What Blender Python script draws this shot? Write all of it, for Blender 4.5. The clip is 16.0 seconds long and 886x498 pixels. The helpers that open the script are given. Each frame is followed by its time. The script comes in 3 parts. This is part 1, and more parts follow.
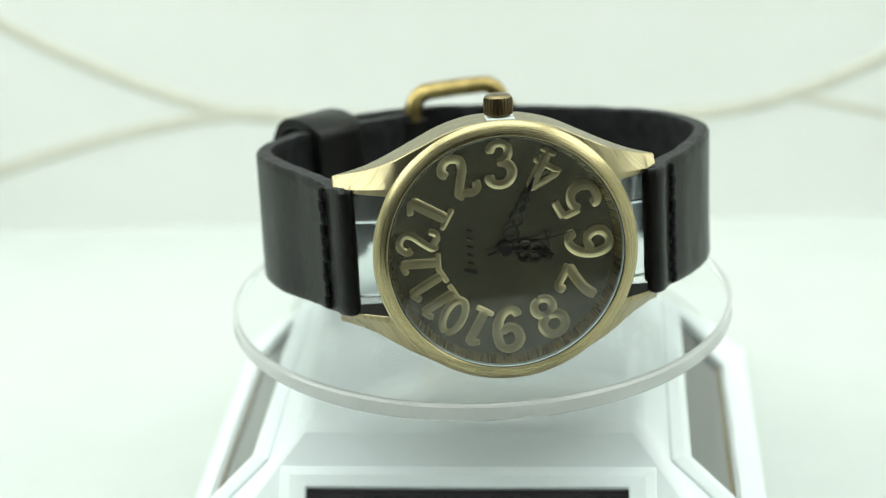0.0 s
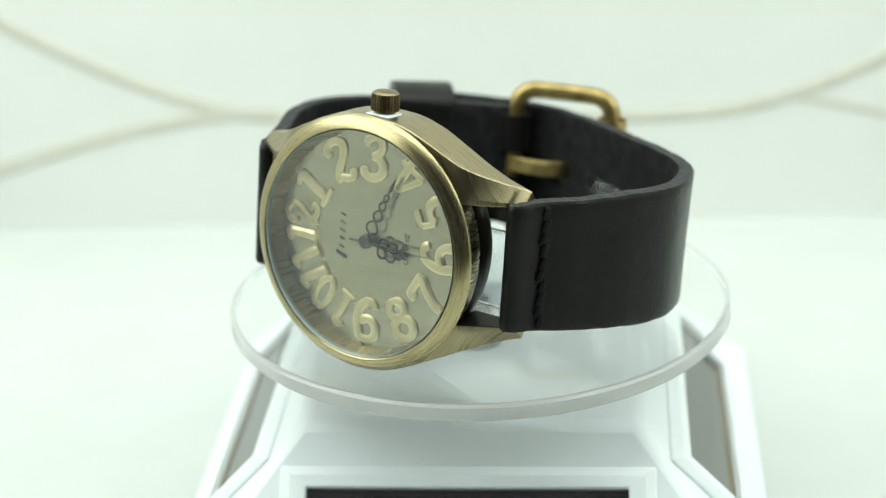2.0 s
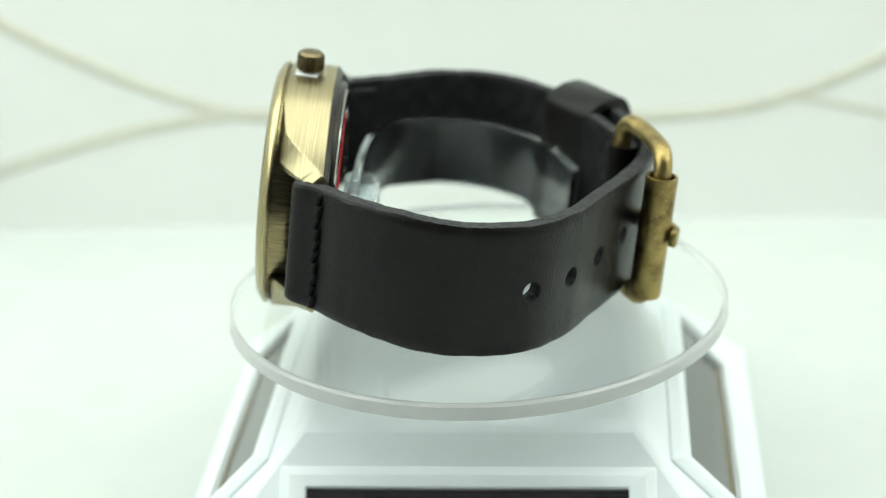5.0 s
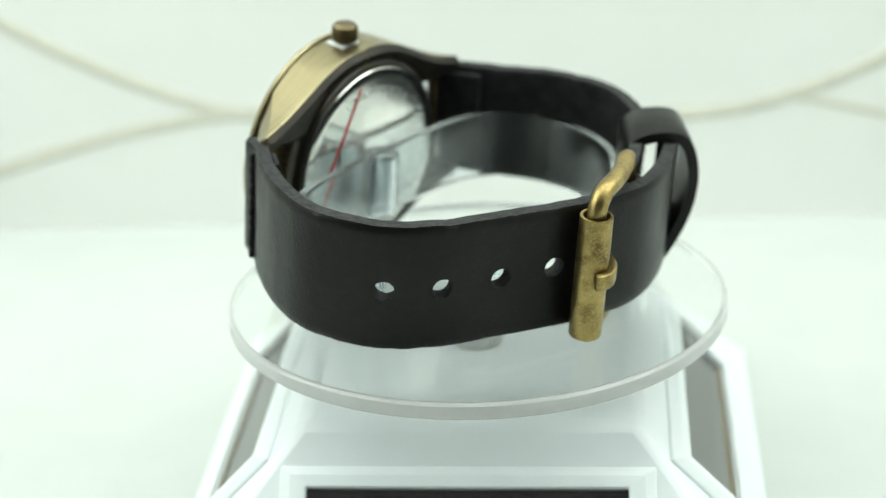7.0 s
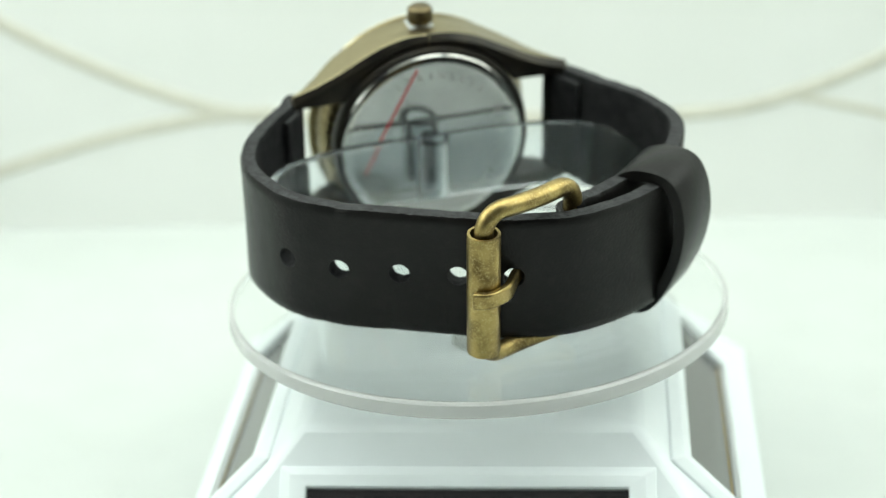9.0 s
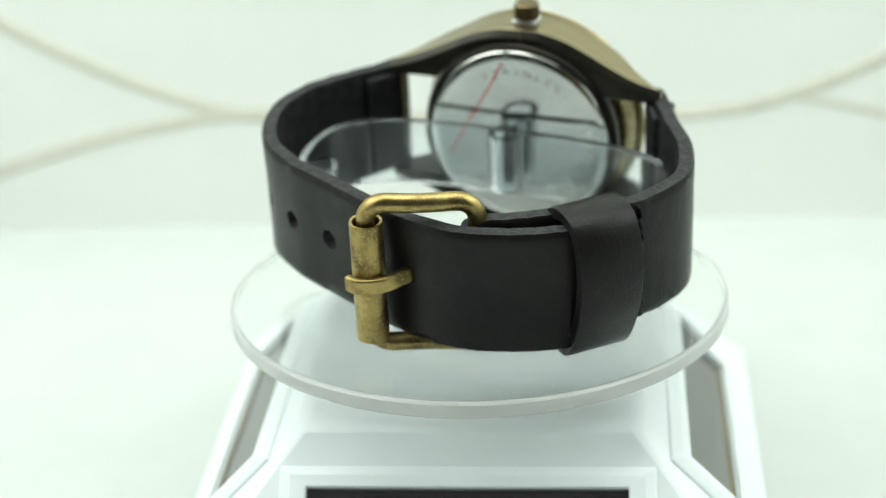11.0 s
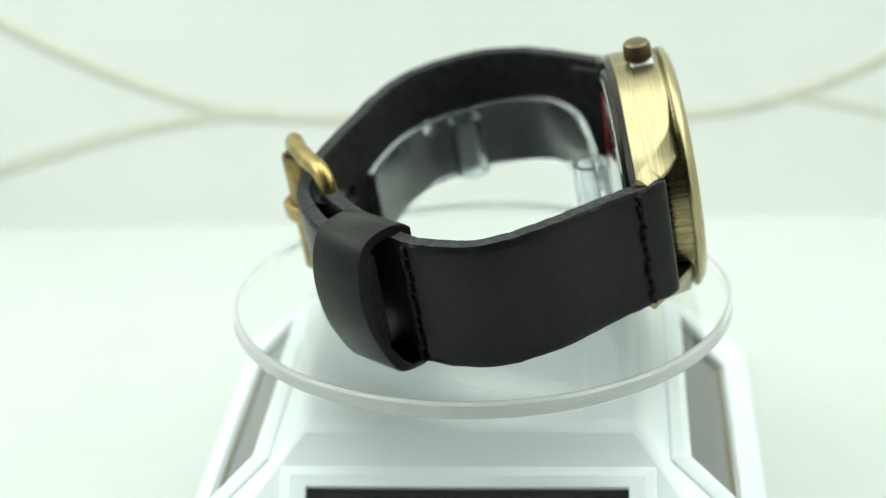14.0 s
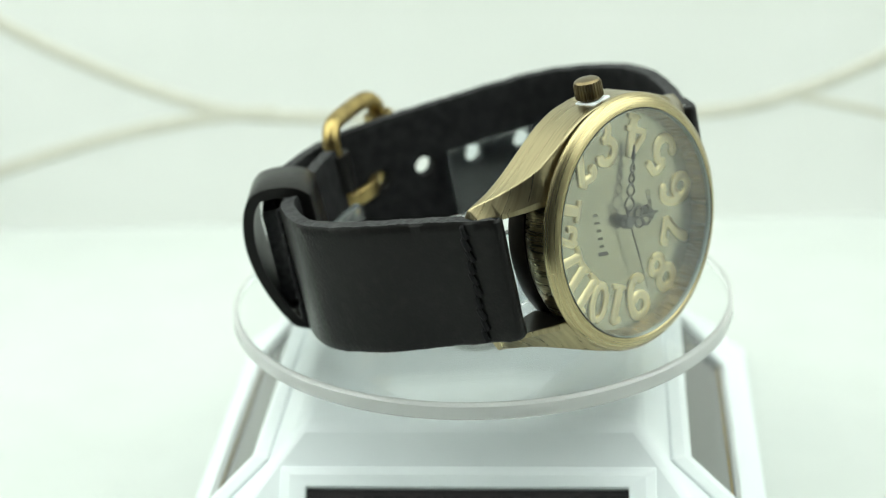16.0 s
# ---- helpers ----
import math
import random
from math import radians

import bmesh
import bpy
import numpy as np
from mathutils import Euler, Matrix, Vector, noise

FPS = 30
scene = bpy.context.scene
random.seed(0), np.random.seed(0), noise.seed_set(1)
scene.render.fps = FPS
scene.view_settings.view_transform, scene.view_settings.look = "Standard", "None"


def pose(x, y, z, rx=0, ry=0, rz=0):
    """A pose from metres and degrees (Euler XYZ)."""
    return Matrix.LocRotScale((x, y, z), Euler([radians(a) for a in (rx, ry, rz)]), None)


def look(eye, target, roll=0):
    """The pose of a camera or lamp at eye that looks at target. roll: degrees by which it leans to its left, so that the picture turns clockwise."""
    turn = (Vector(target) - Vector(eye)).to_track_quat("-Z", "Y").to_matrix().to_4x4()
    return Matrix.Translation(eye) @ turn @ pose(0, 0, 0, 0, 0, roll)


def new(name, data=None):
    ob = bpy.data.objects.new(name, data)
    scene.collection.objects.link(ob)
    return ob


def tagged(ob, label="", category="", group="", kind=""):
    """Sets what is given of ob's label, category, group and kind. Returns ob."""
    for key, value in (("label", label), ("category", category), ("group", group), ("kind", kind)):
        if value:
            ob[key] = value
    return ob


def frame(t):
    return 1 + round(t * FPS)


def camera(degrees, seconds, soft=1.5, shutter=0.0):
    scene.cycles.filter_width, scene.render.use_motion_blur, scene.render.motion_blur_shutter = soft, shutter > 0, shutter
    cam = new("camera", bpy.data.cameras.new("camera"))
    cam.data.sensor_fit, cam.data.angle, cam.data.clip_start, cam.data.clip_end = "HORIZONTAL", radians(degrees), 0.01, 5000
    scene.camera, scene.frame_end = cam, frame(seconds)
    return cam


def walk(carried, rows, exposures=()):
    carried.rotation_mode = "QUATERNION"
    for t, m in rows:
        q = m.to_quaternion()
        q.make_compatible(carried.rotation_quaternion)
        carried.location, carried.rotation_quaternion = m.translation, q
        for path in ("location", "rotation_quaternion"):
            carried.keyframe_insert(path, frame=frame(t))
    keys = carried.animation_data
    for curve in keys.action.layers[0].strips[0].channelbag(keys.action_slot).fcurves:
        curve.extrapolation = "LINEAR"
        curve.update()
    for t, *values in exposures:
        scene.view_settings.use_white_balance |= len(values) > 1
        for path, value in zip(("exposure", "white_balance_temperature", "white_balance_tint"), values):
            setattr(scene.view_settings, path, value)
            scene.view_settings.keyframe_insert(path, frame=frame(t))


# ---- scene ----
cam = camera(25.01, 16.0, soft=1.2)
# ---- camera: stands still before the turntable; heights count from the tent's floor ----
DISC_Z = 0.034
EYE = Vector((0.0, -0.29539, 0.13035 + DISC_Z))
WAY = Vector((-0.01763316, 0.9233042, -0.38366446))
RIGHT = Vector((0.99929469, 0.00355036, -0.03738335))
UP = Vector((0.03315406, 0.38405305, 0.92271559))
VIEW = Matrix.Translation(EYE) @ Matrix((RIGHT, UP, -WAY)).transposed().to_4x4()
cam.data.dof.use_dof = True
cam.data.dof.focus_distance = 0.285
cam.data.dof.aperture_fstop = 14.0
walk(cam, [(0.0, VIEW), (16.0, VIEW)], exposures=[(0.0, -0.13, 6500, -3), (16.0, -0.13, 6500, -3)])

# ---- world and lamps: a white light tent, open at the front to a dim room ----
world = bpy.data.worlds.new("world")
scene.world = world
world.use_nodes = True
world.node_tree.nodes["Background"].inputs[0].default_value = (0.75, 0.8, 0.85, 1)
world.node_tree.nodes["Background"].inputs[1].default_value = 0.06


def area_lamp(name, eye, target, sx, sy, power, colour=(1, 1, 1)):
    data = bpy.data.lights.new(name, "AREA")
    data.shape, data.size, data.size_y, data.energy, data.color = "RECTANGLE", sx, sy, power, colour
    ob = new(name, data)
    ob.matrix_world = look(eye, target)
    return ob


area_lamp("top_lamp", (0, 0.0, 0.39), (0, 0.001, 0), 0.36, 0.26, 0.95)
area_lamp("side_lamp", (-0.235, -0.02, 0.2), (0, -0.02, 0.12), 0.30, 0.30, 1.0)
area_lamp("side_lamp", (0.235, -0.02, 0.2), (0, -0.02, 0.12), 0.30, 0.30, 0.8)

# ---- materials ----


def material(name, colour, rough=0.5, metal=0.0, second=None, scale=200.0, stretch=(1, 1, 1), contrast=(0.35, 0.65),
             bump=0.0, bump_scale=None, bump_stretch=None, rough_to=None, coat=0.0, spec=0.5, transmission=0.0, ior=1.45,
             fine=None, sheen=0.0, turn=0.0, broad=None, polar=False, aniso=0.0, octaves=4.0):
    m = bpy.data.materials.new(name)
    m.use_nodes = True
    tree = m.node_tree
    nodes, links = tree.nodes, tree.links
    b = nodes["Principled BSDF"]
    b.inputs["Base Color"].default_value = (*colour, 1)
    b.inputs["Roughness"].default_value = rough
    b.inputs["Metallic"].default_value = metal
    b.inputs["Coat Weight"].default_value = coat
    b.inputs["Specular IOR Level"].default_value = spec
    b.inputs["Transmission Weight"].default_value = transmission
    b.inputs["IOR"].default_value = ior
    b.inputs["Sheen Weight"].default_value = sheen
    coords = nodes.new("ShaderNodeTexCoord")
    place = coords.outputs["Object"]
    if polar:
        # brushed round the watch's axis: angle, depth and radius take the place of x, y and z
        apart = nodes.new("ShaderNodeSeparateXYZ")
        links.new(place, apart.inputs[0])

        def sums(kind, a, b):
            node = nodes.new("ShaderNodeMath")
            node.operation = kind
            links.new(a, node.inputs[0])
            if isinstance(b, float):
                node.inputs[1].default_value = b
            else:
                links.new(b, node.inputs[1])
            return node.outputs[0]
        x, y, z = apart.outputs
        angle = sums("MULTIPLY", sums("ARCTAN2", z, x), 0.018)
        radius = sums("SQRT", sums("ADD", sums("MULTIPLY", x, x), sums("MULTIPLY", z, z)), 0.0)
        joined = nodes.new("ShaderNodeCombineXYZ")
        for i, value in enumerate((angle, y, radius)):
            links.new(value, joined.inputs[i])
        place = joined.outputs[0]
    if aniso:
        b.inputs["Anisotropic"].default_value = aniso
        b.inputs["Anisotropic Rotation"].default_value = 0.25
        along = nodes.new("ShaderNodeTangent")
        along.direction_type, along.axis = "RADIAL", "Y"
        links.new(along.outputs[0], b.inputs["Tangent"])

    def grain(s, st, detail=octaves):
        mapping = nodes.new("ShaderNodeMapping")
        mapping.inputs["Scale"].default_value = st
        mapping.inputs["Rotation"].default_value = (0, radians(turn), 0)
        links.new(place, mapping.inputs["Vector"])
        n = nodes.new("ShaderNodeTexNoise")
        n.inputs["Scale"].default_value = s
        n.inputs["Detail"].default_value = detail
        links.new(mapping.outputs[0], n.inputs["Vector"])
        return n.outputs["Fac"]

    def ramp(value, low, high, to0, to1):
        r = nodes.new("ShaderNodeMapRange")
        r.inputs["From Min"].default_value, r.inputs["From Max"].default_value = low, high
        r.inputs["To Min"].default_value, r.inputs["To Max"].default_value = to0, to1
        links.new(value, r.inputs["Value"])
        return r.outputs[0]

    if second is not None:
        fac = ramp(grain(scale, stretch), *contrast, 0, 1)
        mix = nodes.new("ShaderNodeMix")
        mix.data_type = "RGBA"
        mix.inputs[6].default_value, mix.inputs[7].default_value = (*colour, 1), (*second, 1)
        links.new(fac, mix.inputs[0])
        out = mix.outputs[2]
        if fine is not None:
            mix2 = nodes.new("ShaderNodeMix")
            mix2.data_type = "RGBA"
            mix2.inputs[7].default_value = (*fine[0], 1)
            links.new(out, mix2.inputs[6])
            links.new(ramp(grain(fine[1], (1, 1, 1)), 0.5, 0.75, 0, fine[2]), mix2.inputs[0])
            out = mix2.outputs[2]
        if broad is not None:
            mix3 = nodes.new("ShaderNodeMix")
            mix3.data_type = "RGBA"
            mix3.inputs[7].default_value = (*broad[0], 1)
            links.new(out, mix3.inputs[6])
            links.new(ramp(grain(broad[1], (1, 1, 1), 0.6), 0.40, 0.70, 0, broad[2]), mix3.inputs[0])
            out = mix3.outputs[2]
        links.new(out, b.inputs["Base Color"])
    if rough_to is not None:
        links.new(ramp(grain(scale * 0.7, stretch), 0.3, 0.7, rough, rough_to), b.inputs["Roughness"])
    if bump:
        bn = nodes.new("ShaderNodeBump")
        bn.inputs["Strength"].default_value = bump
        bn.inputs["Distance"].default_value = 0.0002
        links.new(grain(bump_scale or scale, bump_stretch or stretch), bn.inputs["Height"])
        links.new(bn.outputs[0], b.inputs["Normal"])
    return m


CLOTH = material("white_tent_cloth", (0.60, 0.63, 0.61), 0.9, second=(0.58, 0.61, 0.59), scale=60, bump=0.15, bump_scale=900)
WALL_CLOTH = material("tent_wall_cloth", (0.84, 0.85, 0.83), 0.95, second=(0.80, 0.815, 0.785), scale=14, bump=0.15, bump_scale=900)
PIPING = material("cream_piping", (0.69, 0.675, 0.59), 0.95, second=(0.65, 0.635, 0.55), scale=300)
PLASTIC = material("white_plastic", (0.82, 0.865, 0.89), 0.32, second=(0.80, 0.845, 0.87), scale=90, bump=0.03, bump_scale=2500)
SOLAR = material("solar_cell", (0.012, 0.008, 0.008), 0.12, second=(0.02, 0.012, 0.012), scale=400, ior=3.2, spec=0.6)
SOLAR_LINE = material("cell_strip", (0.30, 0.22, 0.06), 0.3, 0.6)
ACRYLIC = material("clear_acrylic", (0.97, 0.985, 0.98), 0.015, transmission=1.0, ior=1.49)
RIM = material("polished_acrylic_edge", (0.97, 0.985, 0.98), 0.12, transmission=0.42, ior=1.42, second=(0.95, 0.97, 0.96), scale=120)
RIM.node_tree.nodes["Principled BSDF"].inputs["Subsurface Weight"].default_value = 0.8
RIM.node_tree.nodes["Principled BSDF"].inputs["Subsurface Radius"].default_value = (0.004, 0.004, 0.004)
RIM.node_tree.nodes["Principled BSDF"].inputs["Subsurface Scale"].default_value = 1.0
STAND_CLEAR = material("clear_styrene", (0.90, 0.945, 0.97), 0.13, transmission=1.0, ior=1.5)
CRYSTAL = material("mineral_crystal", (0.985, 1.0, 0.995), 0.0, transmission=1.0, ior=1.6)
GROUND = material("ground_glass_edge", (0.66, 0.78, 0.77), 0.5, second=(0.60, 0.72, 0.71), scale=300)
BRASS_X = material("brushed_brass_long", (0.36, 0.31, 0.187), 0.26, 1.0, second=(0.275, 0.235, 0.138), scale=4200, stretch=(0.02, 1, 0.03),
                   contrast=(0.32, 0.72), bump=0.025, bump_scale=4200, bump_stretch=(0.02, 1, 0.03), rough_to=0.36, broad=((0.29, 0.24, 0.14), 70, 0.35), octaves=1.0)
BRASS_Y = material("brushed_brass_cross", (0.31, 0.26, 0.14), 0.24, 1.0, second=(0.17, 0.14, 0.075), scale=5000, stretch=(1, 0.03, 0.2),
                   contrast=(0.34, 0.68), bump=0.03, bump_scale=5000, bump_stretch=(1, 0.03, 0.2), rough_to=0.34, broad=((0.10, 0.08, 0.042), 60, 0.35), polar=True, octaves=1.0)
BRASS_RING = material("brushed_brass_ring", (0.46, 0.395, 0.225), 0.24, 1.0, second=(0.35, 0.295, 0.16), scale=5200, stretch=(0.02, 1, 1),
                      contrast=(0.32, 0.72), bump=0.03, bump_scale=5200, bump_stretch=(0.02, 1, 1), rough_to=0.32, broad=((0.31, 0.26, 0.14), 60, 0.3), polar=True, aniso=0.6, octaves=1.0)
BRASS_OLD = material("antique_brass", (0.38, 0.285, 0.11), 0.28, 1.0, second=(0.15, 0.105, 0.04), scale=330, contrast=(0.42, 0.68),
                     bump=0.25, bump_scale=420, rough_to=0.48, fine=((0.55, 0.45, 0.22), 2600, 0.6))
BRASS_DARK = material("dark_patina", (0.24, 0.19, 0.105), 0.3, 1.0, second=(0.13, 0.10, 0.055), scale=240, stretch=(1, 0.08, 1), bump=0.1)
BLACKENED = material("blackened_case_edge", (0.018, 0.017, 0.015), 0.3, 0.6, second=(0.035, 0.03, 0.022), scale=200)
STEEL = material("polished_steel", (0.70, 0.69, 0.66), 0.07, 1.0, second=(0.62, 0.61, 0.58), scale=120, rough_to=0.16)
ETCH = material("etched_steel", (0.60, 0.59, 0.57), 0.28, 1.0)
RED_FILM = material("red_line", (0.55, 0.02, 0.03), 0.5)
DIAL = material("bronze_dial", (0.40, 0.382, 0.272), 0.2, 1.0, second=(0.355, 0.328, 0.225), scale=3000, stretch=(0.03, 1, 1), octaves=1.0)
REHAUT = material("dial_wall", (0.38, 0.43, 0.41), 0.42, 1.0, second=(0.35, 0.40, 0.38), scale=150)
NUMERAL = material("gilt_numeral", (0.62, 0.54, 0.325), 0.3, 1.0, second=(0.57, 0.495, 0.295), scale=300)
# paler gilt: the light caught by the figures' edges, put into the colour
NUMERAL_GLINT = material("numeral_edge_glint", (0.74, 0.645, 0.38), 0.3, 1.0)
INK = material("black_print", (0.012, 0.011, 0.01), 0.4)
HAND = material("black_hand", (0.012, 0.011, 0.01), 0.3)
LEATHER = material("black_leather", (0.0058, 0.0057, 0.0054), 0.27, spec=0.24, second=(0.0108, 0.0103, 0.0096), scale=60, contrast=(0.4, 0.75), bump=0.4,
                   bump_scale=2300, rough_to=0.42, fine=((0.02, 0.018, 0.0165), 600, 0.3))
LEATHER_IN = material("suede_leather_lining", (0.012, 0.0125, 0.013), 0.9, second=(0.021, 0.0215, 0.022), scale=500, bump=0.5, bump_scale=2500, spec=0.12)
LEATHER_RAW = material("cut_leather", (0.014, 0.014, 0.015), 0.85, second=(0.036, 0.037, 0.039), scale=1100, bump=1.0, bump_scale=1500)
DARK_FILLER = material("dark_filler", (0.05, 0.045, 0.04), 0.6, second=(0.07, 0.06, 0.05), scale=9)
THREAD = material("black_thread", (0.005, 0.005, 0.0055), 0.75, second=(0.010, 0.010, 0.011), scale=4000, spec=0.25)

# ---- mesh helpers: shapes in millimetres, linked in metres ----
MM = 0.001


def part(name, bm, mat, parent=None, label="", smooth=35, bevel=0.0):
    bmesh.ops.scale(bm, vec=(MM, MM, MM), verts=bm.verts)
    bmesh.ops.recalc_face_normals(bm, faces=bm.faces)
    me = bpy.data.meshes.new(name)
    bm.to_mesh(me)
    bm.free()
    for m in (mat if isinstance(mat, (list, tuple)) else (mat,)):
        me.materials.append(m)
    if smooth:
        me.polygons.foreach_set("use_smooth", [True] * len(me.polygons))
        me.set_sharp_from_angle(angle=radians(smooth))
    ob = new(name, me)
    if parent is not None:
        ob.parent = parent
    if label:
        ob["label"] = label
    if bevel:
        mod = ob.modifiers.new("bevel", "BEVEL")
        mod.width, mod.segments, mod.limit_method, mod.angle_limit = bevel * MM, 3, "ANGLE", radians(40)
        mod.harden_normals = False
    return ob


def lathe(profile, n=96, axis="Y", centre=(0, 0, 0), closed=True):
    """Turn (radius, height) pairs about an axis through centre."""
    bm = bmesh.new()
    rings = []
    for r, h in profile:
        ring = []
        for i in range(n):
            a = 2 * math.pi * i / n
            c, s = r * math.cos(a), r * math.sin(a)
            p = (c, h, s) if axis == "Y" else (c, s, h)
            ring.append(bm.verts.new((p[0] + centre[0], p[1] + centre[1], p[2] + centre[2])))
        rings.append(ring)
    pairs = list(zip(rings, rings[1:])) + ([(rings[-1], rings[0])] if closed else [])
    for a, b in pairs:
        for i in range(n):
            bm.faces.new((a[i], a[(i + 1) % n], b[(i + 1) % n], b[i]))
    if not closed:
        for ring in (rings[0], rings[-1]):
            bm.faces.new(ring)
    return bm


def box(x0, x1, y0, y1, z0, z1, bm=None):
    bm = bm or bmesh.new()
    v = [bm.verts.new((x, y, z)) for x in (x0, x1) for y in (y0, y1) for z in (z0, z1)]
    for f in ((0, 1, 3, 2), (4, 6, 7, 5), (0, 4, 5, 1), (2, 3, 7, 6), (0, 2, 6, 4), (1, 5, 7, 3)):
        bm.faces.new([v[i] for i in f])
    return bm


def spline(points, n):
    """Evenly spaced places on a smooth curve through points."""
    p = [np.array(q, float) for q in points]
    p = [2 * p[0] - p[1]] + p + [2 * p[-1] - p[-2]]
    dense = []
    for i in range(1, len(p) - 2):
        for s in np.linspace(0, 1, 24, endpoint=False):
            a, b, c, d = p[i - 1:i + 3]
            dense.append(0.5 * (2 * b + (c - a) * s + (2 * a - 5 * b + 4 * c - d) * s ** 2 + (3 * b - a - 3 * c + d) * s ** 3))
    dense.append(p[-2])
    dense = np.array(dense)
    run = np.concatenate([[0], np.cumsum(np.linalg.norm(np.diff(dense, axis=0), axis=1))])
    at = np.linspace(0, run[-1], n)
    return np.stack([np.interp(at, run, dense[:, k]) for k in range(dense.shape[1])], 1), run[-1]


def tube(points, radius, sides=12, loop=False, bm=None):
    """A round wire along 3D points."""
    bm = bm or bmesh.new()
    pts = [Vector(q) for q in points]
    n = len(pts)
    rings = []
    up = None
    for i, q in enumerate(pts):
        if loop:
            t = pts[(i + 1) % n] - pts[i - 1]
        else:
            t = pts[min(i + 1, n - 1)] - pts[max(i - 1, 0)]
        t.normalize()
        if up is None:
            up = t.orthogonal().normalized()
        up = (up - t * up.dot(t)).normalized()
        side = t.cross(up)
        r = radius[i] if isinstance(radius, (list, tuple)) else radius
        rings.append([bm.verts.new(q + up * (r * math.cos(2 * math.pi * k / sides)) + side * (r * math.sin(2 * math.pi * k / sides)))
                      for k in range(sides)])
    pairs = list(zip(rings, rings[1:])) + ([(rings[-1], rings[0])] if loop else [])
    for a, b in pairs:
        for k in range(sides):
            bm.faces.new((a[k], a[(k + 1) % sides], b[(k + 1) % sides], b[k]))
    if not loop:
        bm.faces.new(rings[0]), bm.faces.new(rings[-1])
    return bm


def letters(body, size, extrude, offset=0.0, bevel=0.0, shear=0.0, res=4):
    """A mesh of writing in the built-in font, in millimetres, centred, reading along x with its top towards +y."""
    cu = bpy.data.curves.new("letters", "FONT")
    cu.body, cu.size, cu.extrude, cu.offset, cu.shear, cu.resolution_u = body, size, extrude, offset, shear, res
    cu.bevel_depth, cu.bevel_resolution = bevel, 2
    cu.align_x, cu.align_y = "CENTER", "CENTER"
    ob = bpy.data.objects.new("letters", cu)
    scene.collection.objects.link(ob)
    bpy.context.view_layer.update()
    me = bpy.data.meshes.new_from_object(ob.evaluated_get(bpy.context.evaluated_depsgraph_get()))
    bm = bmesh.new()
    bm.from_mesh(me)
    bpy.data.objects.remove(ob)
    bpy.data.curves.remove(cu)
    bpy.data.meshes.remove(me)
    return bm


# ---- the light tent ----
TENT_YAW = -2.5
BACK_Y = 0.1155


def tent():
    turn = Matrix.Rotation(radians(TENT_YAW), 3, "Z")

    def panel(name, x0, x1, y0, y1, z0, z1, mat, label):
        bm = box(x0, x1, y0, y1, z0, z1)
        bmesh.ops.rotate(bm, matrix=turn, verts=bm.verts)
        tagged(part(name, bm, mat, smooth=0), label, "tent panel", kind="structure")

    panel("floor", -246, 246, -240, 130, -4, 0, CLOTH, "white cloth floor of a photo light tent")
    # unseen slab, added so that the dial mirrors something dark in front
    panel("dark_filler_slab", -700, 700, -600, 400, -30, -4, DARK_FILLER, "unseen dark slab added under the light tent")
    y = BACK_Y * 1000
    panel("wall_back", -244, 244, y, y + 2, 0, 400, WALL_CLOTH, "white cloth back panel of the light tent")
    panel("wall_left", -246, -244, -230, y, 0, 400, WALL_CLOTH, "white cloth side panel of the light tent")
    panel("wall_right", 244, 246, -230, y, 0, 400, WALL_CLOTH, "white cloth side panel of the light tent")
    panel("ceiling", -246, 246, -230, y, 400, 402, WALL_CLOTH, "white cloth top panel of the light tent")


def piping(points, radius=1.5):
    """A cream cord sewn on the back panel; points are (x, height) in millimetres."""
    pts, _ = spline(points, 60)
    turn = Matrix.Rotation(radians(TENT_YAW), 3, "Z")
    bm = tube([Vector((p[0], 0, p[1])) for p in pts], radius, 10)
    for v in bm.verts:
        v.co.y *= 0.22
    bmesh.ops.translate(bm, vec=(0, BACK_Y * 1000 - 0.1, 0), verts=bm.verts)
    bmesh.ops.rotate(bm, matrix=turn, verts=bm.verts)
    tagged(part("seam_piping", bm, PIPING), "cream sewn piping along the tent's back panel", "piping", group="tent seams")


# ---- turntable base ----
BASE_YAW = -4.0


